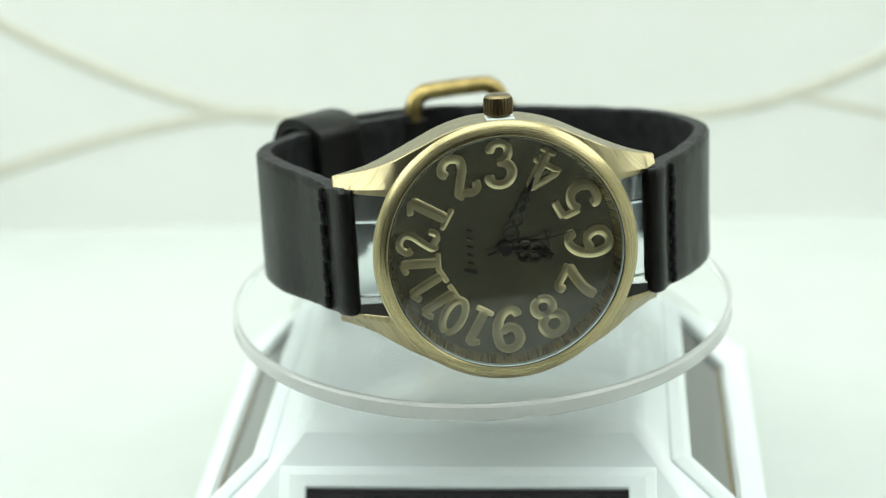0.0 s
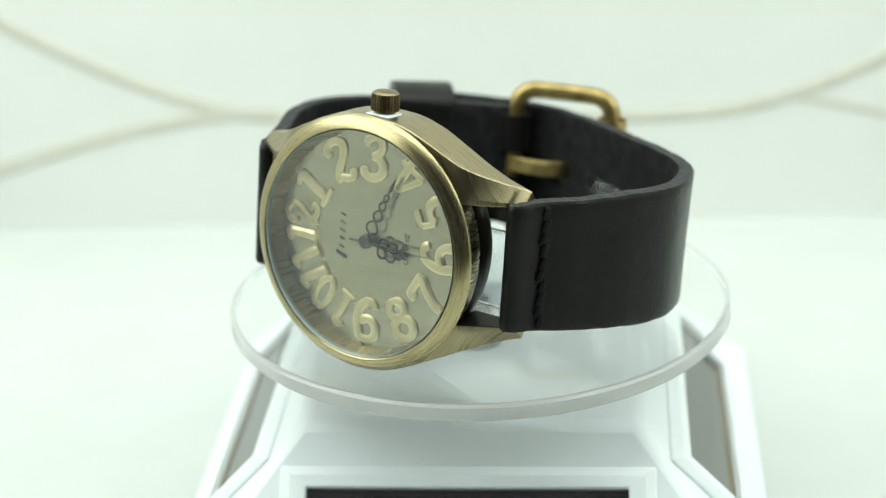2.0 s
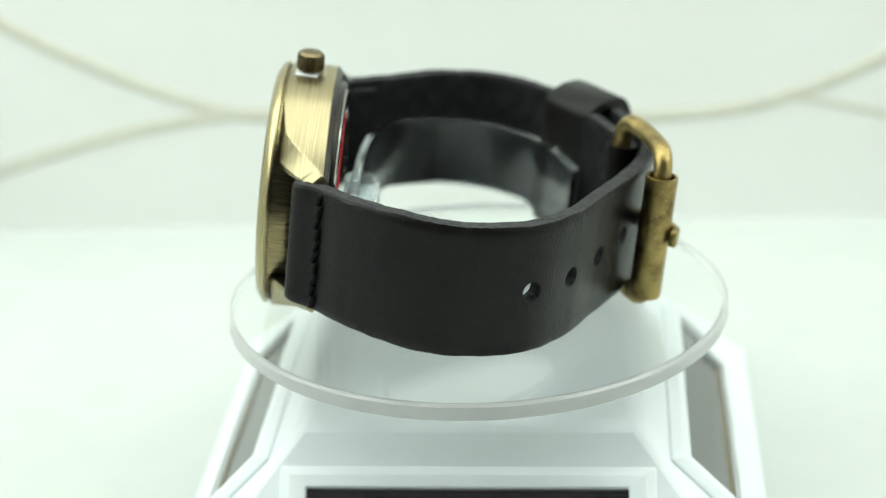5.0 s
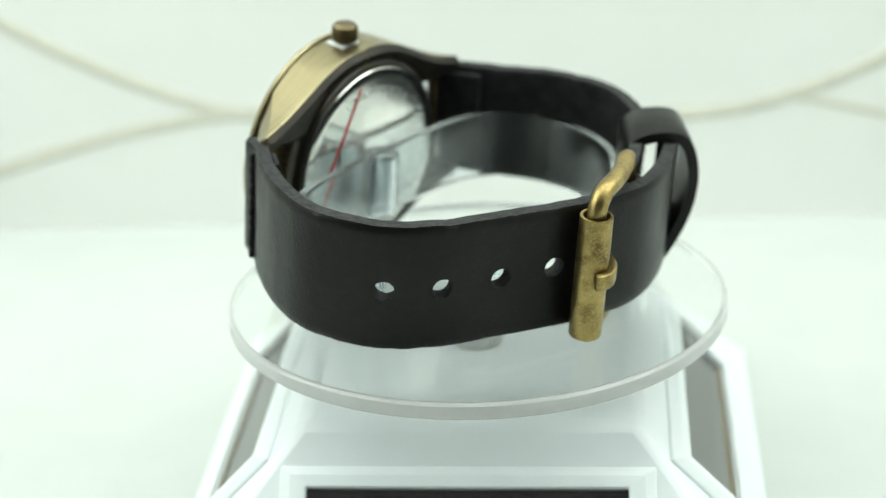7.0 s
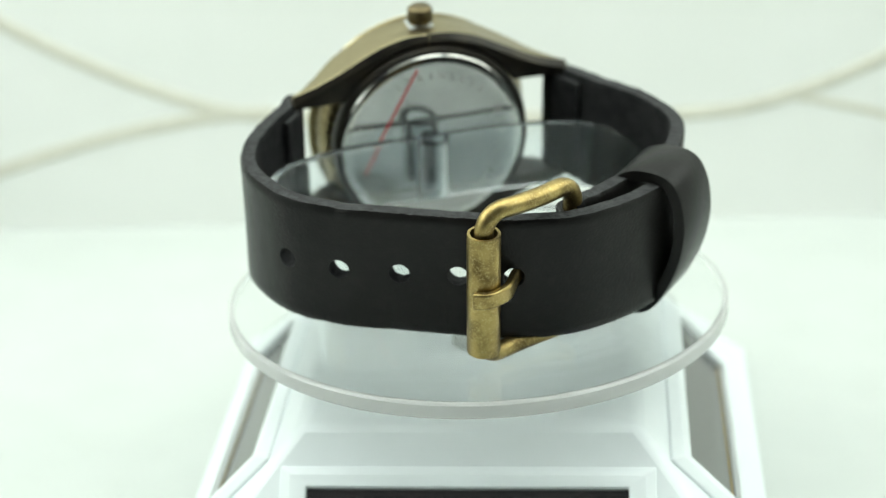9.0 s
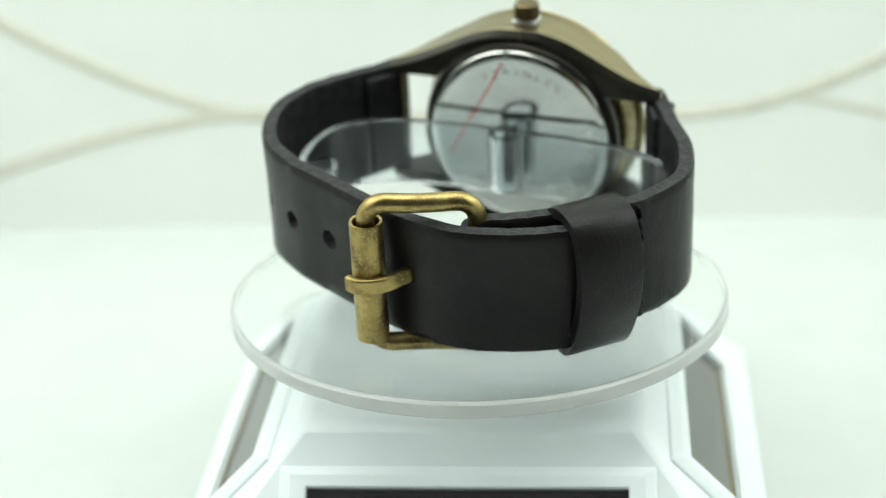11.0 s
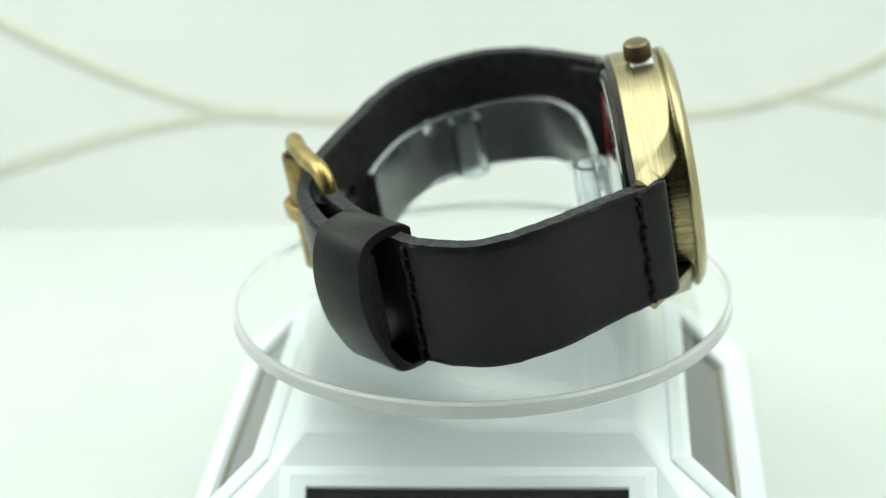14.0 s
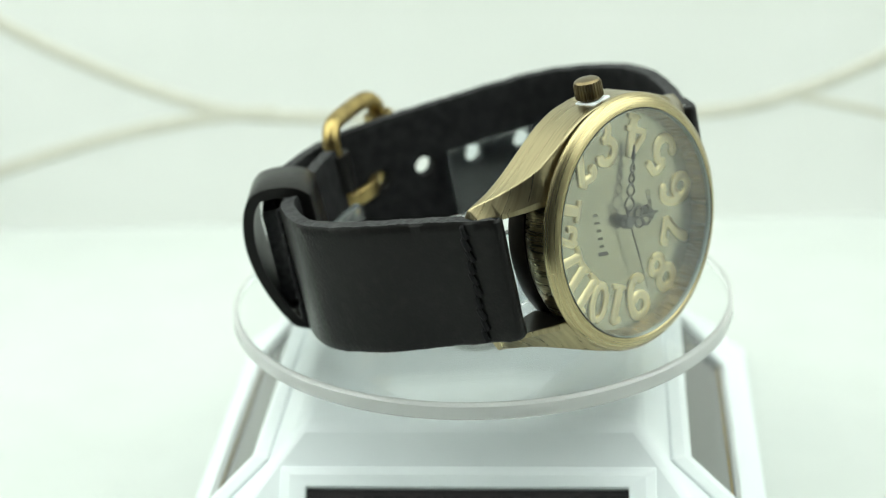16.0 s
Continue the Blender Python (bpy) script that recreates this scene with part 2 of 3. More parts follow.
def turntable_base():
    base = new("solar_turntable_base")
    base.matrix_world = pose(-0.0006, 0, 0, 0, 0, BASE_YAW)
    tagged(base, "white plastic turntable base with framed dark solar panels", "display turntable")
    top_z, low_z, top_h, low_h = 23.6, 7.0, 25.6, 41.5

    bm = bmesh.new()
    rings = []
    for h, z in ((low_h + 5.2, 0.0), (low_h + 5.0, 2.0), (low_h, low_z), (top_h, top_z), (8.0, top_z + 0.02)):
        rings.append([bm.verts.new((sx * h, sy * h, z)) for sx, sy in ((-1, -1), (1, -1), (1, 1), (-1, 1))])
    for a, b in zip(rings, rings[1:]):
        for i in range(4):
            bm.faces.new((a[i], a[(i + 1) % 4], b[(i + 1) % 4], b[i]))
    bm.faces.new(rings[0]), bm.faces.new(rings[-1])
    part("body", bm, PLASTIC, base, bevel=1.6, smooth=35)
    part("spindle", lathe([(4.2, top_z), (4.2, top_z + 3.0), (2.4, top_z + 3.4), (2.4, DISC_Z * 1000 - 3.0), (0.2, DISC_Z * 1000 - 2.9)], 32, "Z", closed=False), STEEL, base,
         "bright metal spindle under the disc")
    # four framed panels, built on the slope and turned round the body
    slope = math.atan2(top_z - low_z, low_h - top_h)
    length = math.hypot(top_z - low_z, low_h - top_h)
    for k in range(4):
        lie = Matrix.Rotation(radians(90 * k), 4, "Z") @ Matrix.Translation((0, -top_h, top_z)) @ Matrix.Rotation(slope, 4, "X")

        def lay(bm):
            bmesh.ops.transform(bm, matrix=lie, verts=bm.verts)
            return bm
        # in the slope's own plane: x along it, y from the top edge downwards (negative), z outwards
        u0, u1, w0, w1 = 28.3, 24.2, 7.0, length + 1.4
        bm = bmesh.new()
        outer = [(-u0, -w0), (u0, -w0), (u0, -w1), (-u0, -w1)]
        mid = [(-u0 + 1.6, -w0 - 1.6), (u0 - 1.6, -w0 - 1.6), (u0 - 1.6, -w1 + 1.6), (-u0 + 1.6, -w1 + 1.6)]
        inner = [(-u1, -w0 - 3.4), (u1, -w0 - 3.4), (u1, -w1 + 2.6), (-u1, -w1 + 2.6)]
        loops = [[bm.verts.new((x, y, z)) for x, y in ring] for ring, z in ((outer, -0.6), (outer, 0.5), (mid, 1.5), (inner, 1.5), (inner, -0.3))]
        for a, b in zip(loops, loops[1:]):
            for i in range(4):
                bm.faces.new((a[i], a[(i + 1) % 4], b[(i + 1) % 4], b[i]))
        frame_part = part("panel_frame", lay(bm), PLASTIC, base, bevel=0.25, smooth=30)
        cell = part("solar_cell", lay(box(-u1 - 0.4, u1 + 0.4, -w1 + 2.2, -w0 - 3.0, -0.2, 0.35)), SOLAR, frame_part, "dark glossy solar cell", smooth=0)
        part("contact_strip", lay(box(-u1, u1, -w1 + 3.2, -w1 + 3.7, 0.352, 0.40)), SOLAR_LINE, frame_part, "thin gold contact strip", smooth=0)


# ---- turning things: each has its origin on the spindle's axis, at the disc's top ----


def turning(name, label, category):
    ob = new(name)
    ob.location = (0, 0, DISC_Z)
    return tagged(ob, label, category)


def disc():
    thing = turning("turntable_disc", "clear round acrylic turntable disc with polished edge", "turntable disc")
    cx, cy = 0.30, -0.35
    part("plate", lathe([(0.01, 0), (39.35, 0), (39.35, -2.7), (0.01, -2.7)], 160, "Z", (cx, cy, 0), closed=False), ACRYLIC, thing, smooth=25)
    part("rim", lathe([(39.37, -0.01), (39.85, -0.08), (40.15, -0.4), (40.15, -2.3), (39.85, -2.62), (39.37, -2.69)], 160, "Z", (cx, cy, 0)), RIM, thing, "milky polished disc edge")
    return thing


# watch space: x along the strap's lugs, y away from the face, z towards the crown
WATCH = Matrix(((0.99364143, -0.11202572, -0.01126687, 3.4692), (0.11252822, 0.98476565, 0.13256703, -23.2426),
                (-0.00375569, -0.13299194, 0.99111000, 18.8882), (0, 0, 0, 1)))
CX, CZ = -0.15, 0.0
FACE_Y = -9.0


def lug_half(sx, sz):
    """One lug: it leaves the case's shoulder and sweeps out and back to its tip, with a slanting facet along its front."""
    reach = 23.3 if sx > 0 else 24.0
    out = [(0, 18.85), (4, 18.6), (8, 17.5), (12, 15.6), (16, 13.6), (19.6, 12.1), (reach, 11.0)]
    line, _ = spline(out, 36)
    bm = bmesh.new()
    rows = []
    for x, top in line:
        low = math.sqrt(max(17.0 ** 2 - x * x, 0)) if x < 14.5 else 0
        low = min(max(low, 8.9), top - 1.4)
        s = x / reach
        front = -7.4 + 6.0 * max((x - 14.6) / (reach - 14.6), 0) ** 1.3
        facet = 0.3 + 1.9 * min(max((x - 9.0) / 10.0, 0), 1) ** 1.2
        back = 0.7 + 0.5 * s ** 2
        facet = min(facet, back - front - 1.2)
        rows.append([bm.verts.new((CX + sx * x, y, CZ + sz * z)) for y, z in
                     ((front, low), (front, low + 0.25 * (top - low)), (front + facet, top), (back - 0.8, top), (back, top - 1.1), (back, low))])
    for a, b in zip(rows, rows[1:]):
        for i in range(6):
            f = bm.faces.new((a[i], a[(i + 1) % 6], b[(i + 1) % 6], b[i]))
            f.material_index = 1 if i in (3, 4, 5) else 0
    bm.faces.new(rows[0]), bm.faces.new(rows[-1])
    return bm


def ribbon(points, width_low, width_high, thick, n, holes=()):
    """A leather band: a smooth outer line in plan, its height, and its thickness inwards. holes: (x, y) of outer places."""
    line, run = spline(points, n)
    tangent = np.gradient(line, axis=0)
    tangent /= np.linalg.norm(tangent, axis=1)[:, None]
    inward = np.stack([-tangent[:, 1], tangent[:, 0]], 1)
    return line, tangent, inward, run


def strap_mesh(points, side, z0, z1, thick, n=220, rows_z=9, holes=(), end_round=0.0, lean=0.0):
    line, tangent, inward, run = ribbon(points, z0, z1, thick, n)
    inward = inward * side
    bm = bmesh.new()
    zs = [z0, z0 + 0.45] + list(np.linspace(z0 + 1.6, z1 - 1.6, rows_z)) + [z1 - 0.45, z1]
    grid_o, grid_i = [], []
    for k in range(n):
        ro, ri = [], []
        trim = 0.0
        if end_round and k > n - 18:
            trim = end_round * ((k - (n - 18)) / 17) ** 2
        for j, z in enumerate(zs):
            zz = (z0 + z1) / 2 + (z - (z0 + z1) / 2) * (1 - trim)
            # the ends between the lugs are narrower
            grow = 1 - min(run * k / (n - 1) / 22.0, 1)
            zz += (0.7 if z < 0 else -0.9) * grow * abs(z) / 10
            edge = 0.32 if j in (0, len(zs) - 1) else 0.0
            if j in (0, len(zs) - 1):
                zz += 0.16 * noise.noise((k * 1.7, j * 3.0, side * 2.0)) + 0.14 * noise.noise((k * 0.12, j, side))
            wob = 0.05 * noise.noise((k * 0.18, j * 0.9, side * 7.0))
            out = lean * math.sin(math.pi * k / (n - 1)) * max(z, 0) / 10
            zz += 0.5 * out
            o = line[k] + inward[k] * (edge + wob - out)
            i = line[k] + inward[k] * (thick - edge * 0.6 - wob - out)
            ro.append(bm.verts.new((o[0], o[1], zz)))
            ri.append(bm.verts.new((i[0], i[1], zz)))
        grid_o.append(ro), grid_i.append(ri)
    m = len(zs)
    for k in range(n - 1):
        for j in range(m - 1):
            bm.faces.new((grid_o[k][j], grid_o[k + 1][j], grid_o[k + 1][j + 1], grid_o[k][j + 1]))
            f = bm.faces.new((grid_i[k][j], grid_i[k][j + 1], grid_i[k + 1][j + 1], grid_i[k + 1][j]))
            f.material_index = 2
        for j in (0, m - 1):
            f = bm.faces.new((grid_o[k][j], grid_i[k][j], grid_i[k + 1][j], grid_o[k + 1][j]))
            f.material_index = 1
    for k in (0, n - 1):
        for j in range(m - 1):
            f = bm.faces.new((grid_o[k][j], grid_o[k][j + 1], grid_i[k][j + 1], grid_i[k][j]))
            f.material_index = 1
    return bm, line, tangent, inward


LONG = [(21.2, -3.0), (21.8, -3.9), (22.9, -4.0), (24.0, -2.9), (25.5, 0.2), (29.3, 5.0), (33.8, 13), (35.5, 21.5), (32.1, 31.7), (25.2, 38), (17.2, 42.2), (9.3, 46.2), (1.5, 49.4),
        (-7, 51.0), (-15.4, 49.4), (-23.0, 46.0), (-28.7, 41.6)]
SHORT = [(-21.2, -3.0), (-21.8, -3.9), (-22.9, -4.0), (-24.0, -2.9), (-25.5, 0.2), (-28.8, 7), (-33.2, 15.5), (-34.9, 25), (-31.0, 33.7), (-26, 38), (-16, 44.0), (-8.8, 47.4)]


def punched(bm, places, parent, name, mats):
    """Link a band and cut round holes through it."""
    ob = part(name, bm, mats, None, smooth=40)
    for place, direction, r in places:
        c = bmesh.new()
        bmesh.ops.create_cone(c, cap_ends=True, segments=24, radius1=r * MM, radius2=r * MM, depth=12 * MM)
        m = Vector(direction).to_track_quat("Z", "Y").to_matrix().to_4x4()
        m.translation = Vector(place) * MM
        bmesh.ops.transform(c, matrix=m, verts=c.verts)
        me = bpy.data.meshes.new("punch")
        c.to_mesh(me)
        c.free()
        me.materials.append(mats[1])
        tool = bpy.data.objects.new("punch", me)
        scene.collection.objects.link(tool)
        mod = ob.modifiers.new("punch", "BOOLEAN")
        mod.operation, mod.object, mod.solver = "DIFFERENCE", tool, "EXACT"
        bpy.context.view_layer.update()
        done = bpy.data.meshes.new_from_object(ob.evaluated_get(bpy.context.evaluated_depsgraph_get()))
        ob.modifiers.clear()
        ob.data = done
        bpy.data.objects.remove(tool)
    ob.data.set_sharp_from_angle(angle=radians(40))
    ob.parent = parent
    return ob


def stitches(parent, xy, tangent, z0, z1, count, outward):
    """A row of thread across the strap: slanted short cords."""
    t, o = Vector((*tangent, 0)), Vector((*outward, 0))
    step = (z1 - z0) / count
    for i in range(count):
        a = z0 + step * (i + 0.03)
        b = z0 + step * (i + 0.97)
        base = Vector((xy[0], xy[1], 0))
        w = 0.28 + 0.12 * math.sin(i * 2.3 + z0)
        side = t * 0.16 * math.sin(i * 4.1 + 1.0)
        pts = [base + side + Vector((0, 0, a)) - o * 0.35 - t * w, base + side + Vector((0, 0, a + 0.2)) + o * 0.36 - t * w * 0.8,
               base + side + Vector((0, 0, (a + b) / 2)) + o * 0.42, base + side + Vector((0, 0, b - 0.2)) + o * 0.36 + t * w * 0.8,
               base + side + Vector((0, 0, b)) - o * 0.35 + t * w]
        part("stitch", tube(pts, 0.42 + 0.05 * math.sin(i * 3.3), 7), THREAD, parent)


def dial_place(theta, r):
    """A place on the dial: theta clockwise from twelve, which points to -x; three points to the crown."""
    a = radians(theta)
    return CX - r * math.cos(a), CZ + r * math.sin(a)


WATCH_M = Matrix.Translation(WATCH.translation * MM) @ WATCH.to_3x3().to_4x4()
DIAL_Y = FACE_Y + 3.9


def wpart(name, bm, mat, thing, label="", smooth=35, bevel=0.0):
    ob = part(name, bm, mat, thing, label, smooth, bevel)
    ob.matrix_basis = WATCH_M
    return ob


def case(thing):
    c = (CX, 0, CZ)
    wpart("case_barrel", lathe([(16.9, -8.2), (18.1, -7.6), (18.1, -5.2), (17.9, -4.2), (17.4, -3.1), (16.7, -2.1), (15.8, -1.4), (14.6, -1.0)], 128, "Y", c), BRASS_Y, thing,
          "brushed dark brass case side")
    wpart("bezel", lathe([(17.05, -8.0), (17.05, FACE_Y - 0.25), (17.2, FACE_Y - 0.36), (17.6, FACE_Y - 0.26), (18.4, FACE_Y + 0.2), (18.95, FACE_Y + 0.6), (19.15, FACE_Y + 1.05),
                          (19.05, FACE_Y + 1.35), (18.0, FACE_Y + 1.45)], 160, "Y", c), BRASS_RING, thing, "brushed antique brass bezel")
    for sx in (-1, 1):
        for sz in (-1, 1):
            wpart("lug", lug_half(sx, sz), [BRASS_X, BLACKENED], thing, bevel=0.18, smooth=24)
    wpart("case_back_rim", lathe([(14.9, -1.3), (16.5, -1.6), (16.9, -0.6), (16.9, 0.7), (16.6, 1.4), (16.15, 1.6), (14.9, 1.3)], 128, "Y", c), BLACKENED, thing, "blackened rim round the case back")
    back = wpart("case_back", lathe([(0.01, 1.8), (14.0, 1.8), (14.4, 1.9), (15.5, 1.7), (16.1, 1.0), (16.1, -0.2), (0.01, -0.2)], 128, "Y", c, closed=False),
                 STEEL, thing, "polished stainless steel case back")
    # engraved words round the case back
    for words, start, step, r in (("STAINLESS", 118, -9.0, 12.0), ("STEEL BACK", 20, -9.0, 12.0)):
        for i, ch in enumerate(words):
            if ch == " ":
                continue
            bm = letters(ch, 1.9, 0.01, res=2)
            a = radians(start + step * i)
            d = Vector((-math.cos(a), 0, math.sin(a)))
            n = Vector((0, 1, 0))
            m = Matrix((d.cross(n), d, n)).transposed().to_4x4()
            m.translation = (CX + d.x * r, 1.82, CZ + d.z * r)
            bmesh.ops.transform(bm, matrix=m, verts=bm.verts)
            part("engraved_letter", bm, ETCH, back, smooth=0)
    line = Vector((CX + 2.5, 1.86, CZ + 13.5)), Vector((CX + 12.0, 1.86, CZ - 4.0))
    part("red_line", tube([line[0], line[1]], 0.14, 6), RED_FILM, back, "thin red line on the protective film")


def crown(thing):
    bm = bmesh.new()
    n = 26
    rings = []
    for z, r, tooth in ((18.8, 1.2, 0), (19.25, 1.75, 0), (19.35, 1.95, 0.1), (19.5, 2.1, 0.22), (21.5, 2.1, 0.22), (21.85, 1.95, 0.06), (22.15, 1.6, 0), (22.3, 0.8, 0)):
        ring = []
        for i in range(n * 4):
            a = 2 * math.pi * i / (n * 4)
            rr = r - (tooth if i % 4 in (0, 3) else 0)
            ring.append(bm.verts.new((CX + 0.2 + rr * math.cos(a), -4.2 + rr * math.sin(a), z)))
        rings.append(ring)
    for a, b in zip(rings, rings[1:]):
        for i in range(n * 4):
            bm.faces.new((a[i], a[(i + 1) % (n * 4)], b[(i + 1) % (n * 4)], b[i]))
    bm.faces.new(rings[0]), bm.faces.new(rings[-1])
    wpart("crown", bm, BRASS_DARK, thing, "small ribbed dark brass crown", smooth=25)
    wpart("crown_stopper", box(CX - 1.7, CX + 2.3, -6.3, -2.8, 18.6, 19.05), PLASTIC, thing, "white plastic stopper under the crown", bevel=0.15)


def oval(cx, cy, rx, ry):
    return [(cx + rx * math.cos(radians(a)), cy + ry * math.sin(radians(a))) for a in range(90, 451, 40)]


SIX = [(0.50, 0.80), (0.44, 0.93), (0.28, 0.94), (0.13, 0.74), (0.08, 0.42), (0.15, 0.13), (0.31, 0.05), (0.47, 0.13), (0.53, 0.31), (0.46, 0.49), (0.31, 0.55), (0.15, 0.44)]
FIGURES = {
    "0": [(oval(0.3, 0.5, 0.22, 0.44), 0.15)],
    "1": [([(0.32, 0.94), (0.32, 0.5), (0.32, 0.06)], 0.19), ([(0.08, 0.80), (0.20, 0.88), (0.33, 0.92)], 0.12), ([(0.10, 0.05), (0.32, 0.05), (0.55, 0.05)], 0.10)],
    "2": [([(0.15, 0.66), (0.09, 0.78), (0.19, 0.93), (0.36, 0.95), (0.51, 0.82), (0.47, 0.62), (0.30, 0.40), (0.12, 0.14)], 0.15),
          ([(0.10, 0.09), (0.24, 0.15), (0.40, 0.06), (0.52, 0.10), (0.56, 0.24)], 0.14)],
    "3": [([(0.11, 0.74), (0.14, 0.88), (0.28, 0.96), (0.44, 0.89), (0.46, 0.70), (0.36, 0.57), (0.25, 0.54)], 0.14),
          ([(0.25, 0.54), (0.43, 0.50), (0.53, 0.32), (0.45, 0.11), (0.26, 0.04), (0.10, 0.13), (0.10, 0.27)], 0.16)],
    "4": [([(0.40, 0.96), (0.22, 0.66), (0.06, 0.37)], 0.11), ([(0.03, 0.33), (0.30, 0.33), (0.60, 0.33)], 0.12), ([(0.42, 0.95), (0.42, 0.5), (0.42, 0.06)], 0.16),
          ([(0.26, 0.05), (0.42, 0.05), (0.58, 0.05)], 0.10)],
    "5": [([(0.53, 0.90), (0.34, 0.92), (0.17, 0.93)], 0.15), ([(0.18, 0.92), (0.15, 0.72), (0.13, 0.55)], 0.11),
          ([(0.13, 0.54), (0.30, 0.62), (0.48, 0.52), (0.53, 0.31), (0.44, 0.10), (0.26, 0.04), (0.10, 0.12), (0.10, 0.26)], 0.16)],
    "6": [(SIX, 0.16)],
    "7": [([(0.07, 0.72), (0.09, 0.90), (0.32, 0.91), (0.56, 0.93)], 0.15), ([(0.53, 0.90), (0.38, 0.62), (0.27, 0.32), (0.24, 0.05)], 0.18)],
    "8": [(oval(0.3, 0.74, 0.185, 0.205), 0.14), (oval(0.3, 0.28, 0.225, 0.235), 0.16)],
    "9": [([(0.6 - x, 1 - y) for x, y in SIX], 0.16)],
}


def figure(word, height, more, rise):
    """Raised old-style figures, centred, reading along x: swelling strokes with rounded backs."""
    bm = bmesh.new()
    pitch = 0.64 if word == "10" else 0.52
    for i, ch in enumerate(word):
        shift = (i - (len(word) - 1) / 2) * pitch - 0.31
        for pts, w in FIGURES[ch]:
            line, run = spline(pts, 6 * len(pts))
            n = len(line)
            radius = []
            for k in range(n):
                e = min(k, n - 1 - k)
                radius.append((w * 0.53) * (1.0 if e > 1 else (0.6, 0.92)[e]) * height + more)
            tube([((p[0] + shift) * height, (p[1] - 0.5) * height, 0) for p in line], radius, 10, bm=bm)
    zmax = max(v.co.z for v in bm.verts)
    for v in bm.verts:
        v.co.z = rise * min(max(v.co.z / zmax, -0.2) * 2.6, 1.0)
    return bm


def face(thing):
    c = (CX, 0, CZ)
    dial = wpart("dial", lathe([(0.01, DIAL_Y), (17.0, DIAL_Y), (17.0, DIAL_Y + 0.5), (0.01, DIAL_Y + 0.5)], 128, "Y", c, closed=False), DIAL, thing,
                 "brushed bronze dial")
    wall = [(16.3, DIAL_Y - 0.02), (16.35, DIAL_Y - 0.8), (16.5, DIAL_Y - 0.9), (16.55, DIAL_Y - 1.8), (16.7, DIAL_Y - 1.9), (16.75, FACE_Y + 0.98), (16.92, FACE_Y + 0.98),
            (16.92, FACE_Y + 0.1), (17.03, FACE_Y + 0.1), (17.03, DIAL_Y - 0.02)]
    part("dial_wall", lathe(wall, 128, "Y", c), REHAUT, dial, "polished stepped ring round the dial")
    for k in range(1, 13):
        a = radians(30 * k)
        d = Vector((-math.cos(a), 0, math.sin(a)))
        n = Vector((0, -1, 0))
        top = -d if 4 <= k <= 8 else d
        m = Matrix((top.cross(n), top, n)).transposed().to_4x4()
        r = 12.2
        # a wider, brighter copy under each figure paints its lit edge
        for name, more, height, mat in (("numeral_edge_glint", 0.11, 0.27, NUMERAL_GLINT), ("numeral", -0.06, 0.29, NUMERAL)):
            bm = figure(str(k), 6.5 if k < 10 else 6.0, more, height)
            bmesh.ops.scale(bm, vec=(1.13 if k < 10 else 1.0, 1, 1), verts=bm.verts)
            m2 = m.copy()
            m2.translation = (CX + d.x * r, DIAL_Y, CZ + d.z * r)
            bmesh.ops.transform(bm, matrix=m2, verts=bm.verts)
            part(name, bm, mat, dial, smooth=60)
    # maker's name as plain slanted bars
    for i, (h, w) in enumerate(((1.9, 0.75), (0.9, 0.5), (0.9, 0.5), (0.9, 0.5), (0.9, 0.5), (0.9, 0.5))):
        bm = box(-w / 2 + 0.1, w / 2 - 0.1, -h / 2, h / 2, 0, 0.03)
        for v in bm.verts:
            v.co.x += v.co.y * 0.3
        a = Vector((-1, 0, 0))
        m = Matrix((a.cross(Vector((0, -1, 0))), a, Vector((0, -1, 0)))).transposed().to_4x4()
        m.translation = (CX - 4.9, DIAL_Y - 0.02, CZ - 3.1 + i * 1.2)
        bmesh.ops.transform(bm, matrix=m, verts=bm.verts)
        part("maker_mark", bm, INK, dial, smooth=0)
    a = Vector((-1, 0, 0))
    m = Matrix((a.cross(Vector((0, -1, 0))), a, Vector((0, -1, 0)))).transposed().to_4x4()
    m.translation = (CX + 6.4, DIAL_Y - 0.03, CZ)
    bm = letters("QUARTZ", 1.15, 0.01, res=2)
    bmesh.ops.transform(bm, matrix=m, verts=bm.verts)
    part("dial_print", bm, INK, dial, smooth=0)


def flat_loop(pts, r, bm, y):
    """A flat cord through (along, across) places."""
    p, _ = spline(pts, 6 * len(pts))
    tube([(-q[0], y, q[1]) for q in p], r, 6, bm=bm)


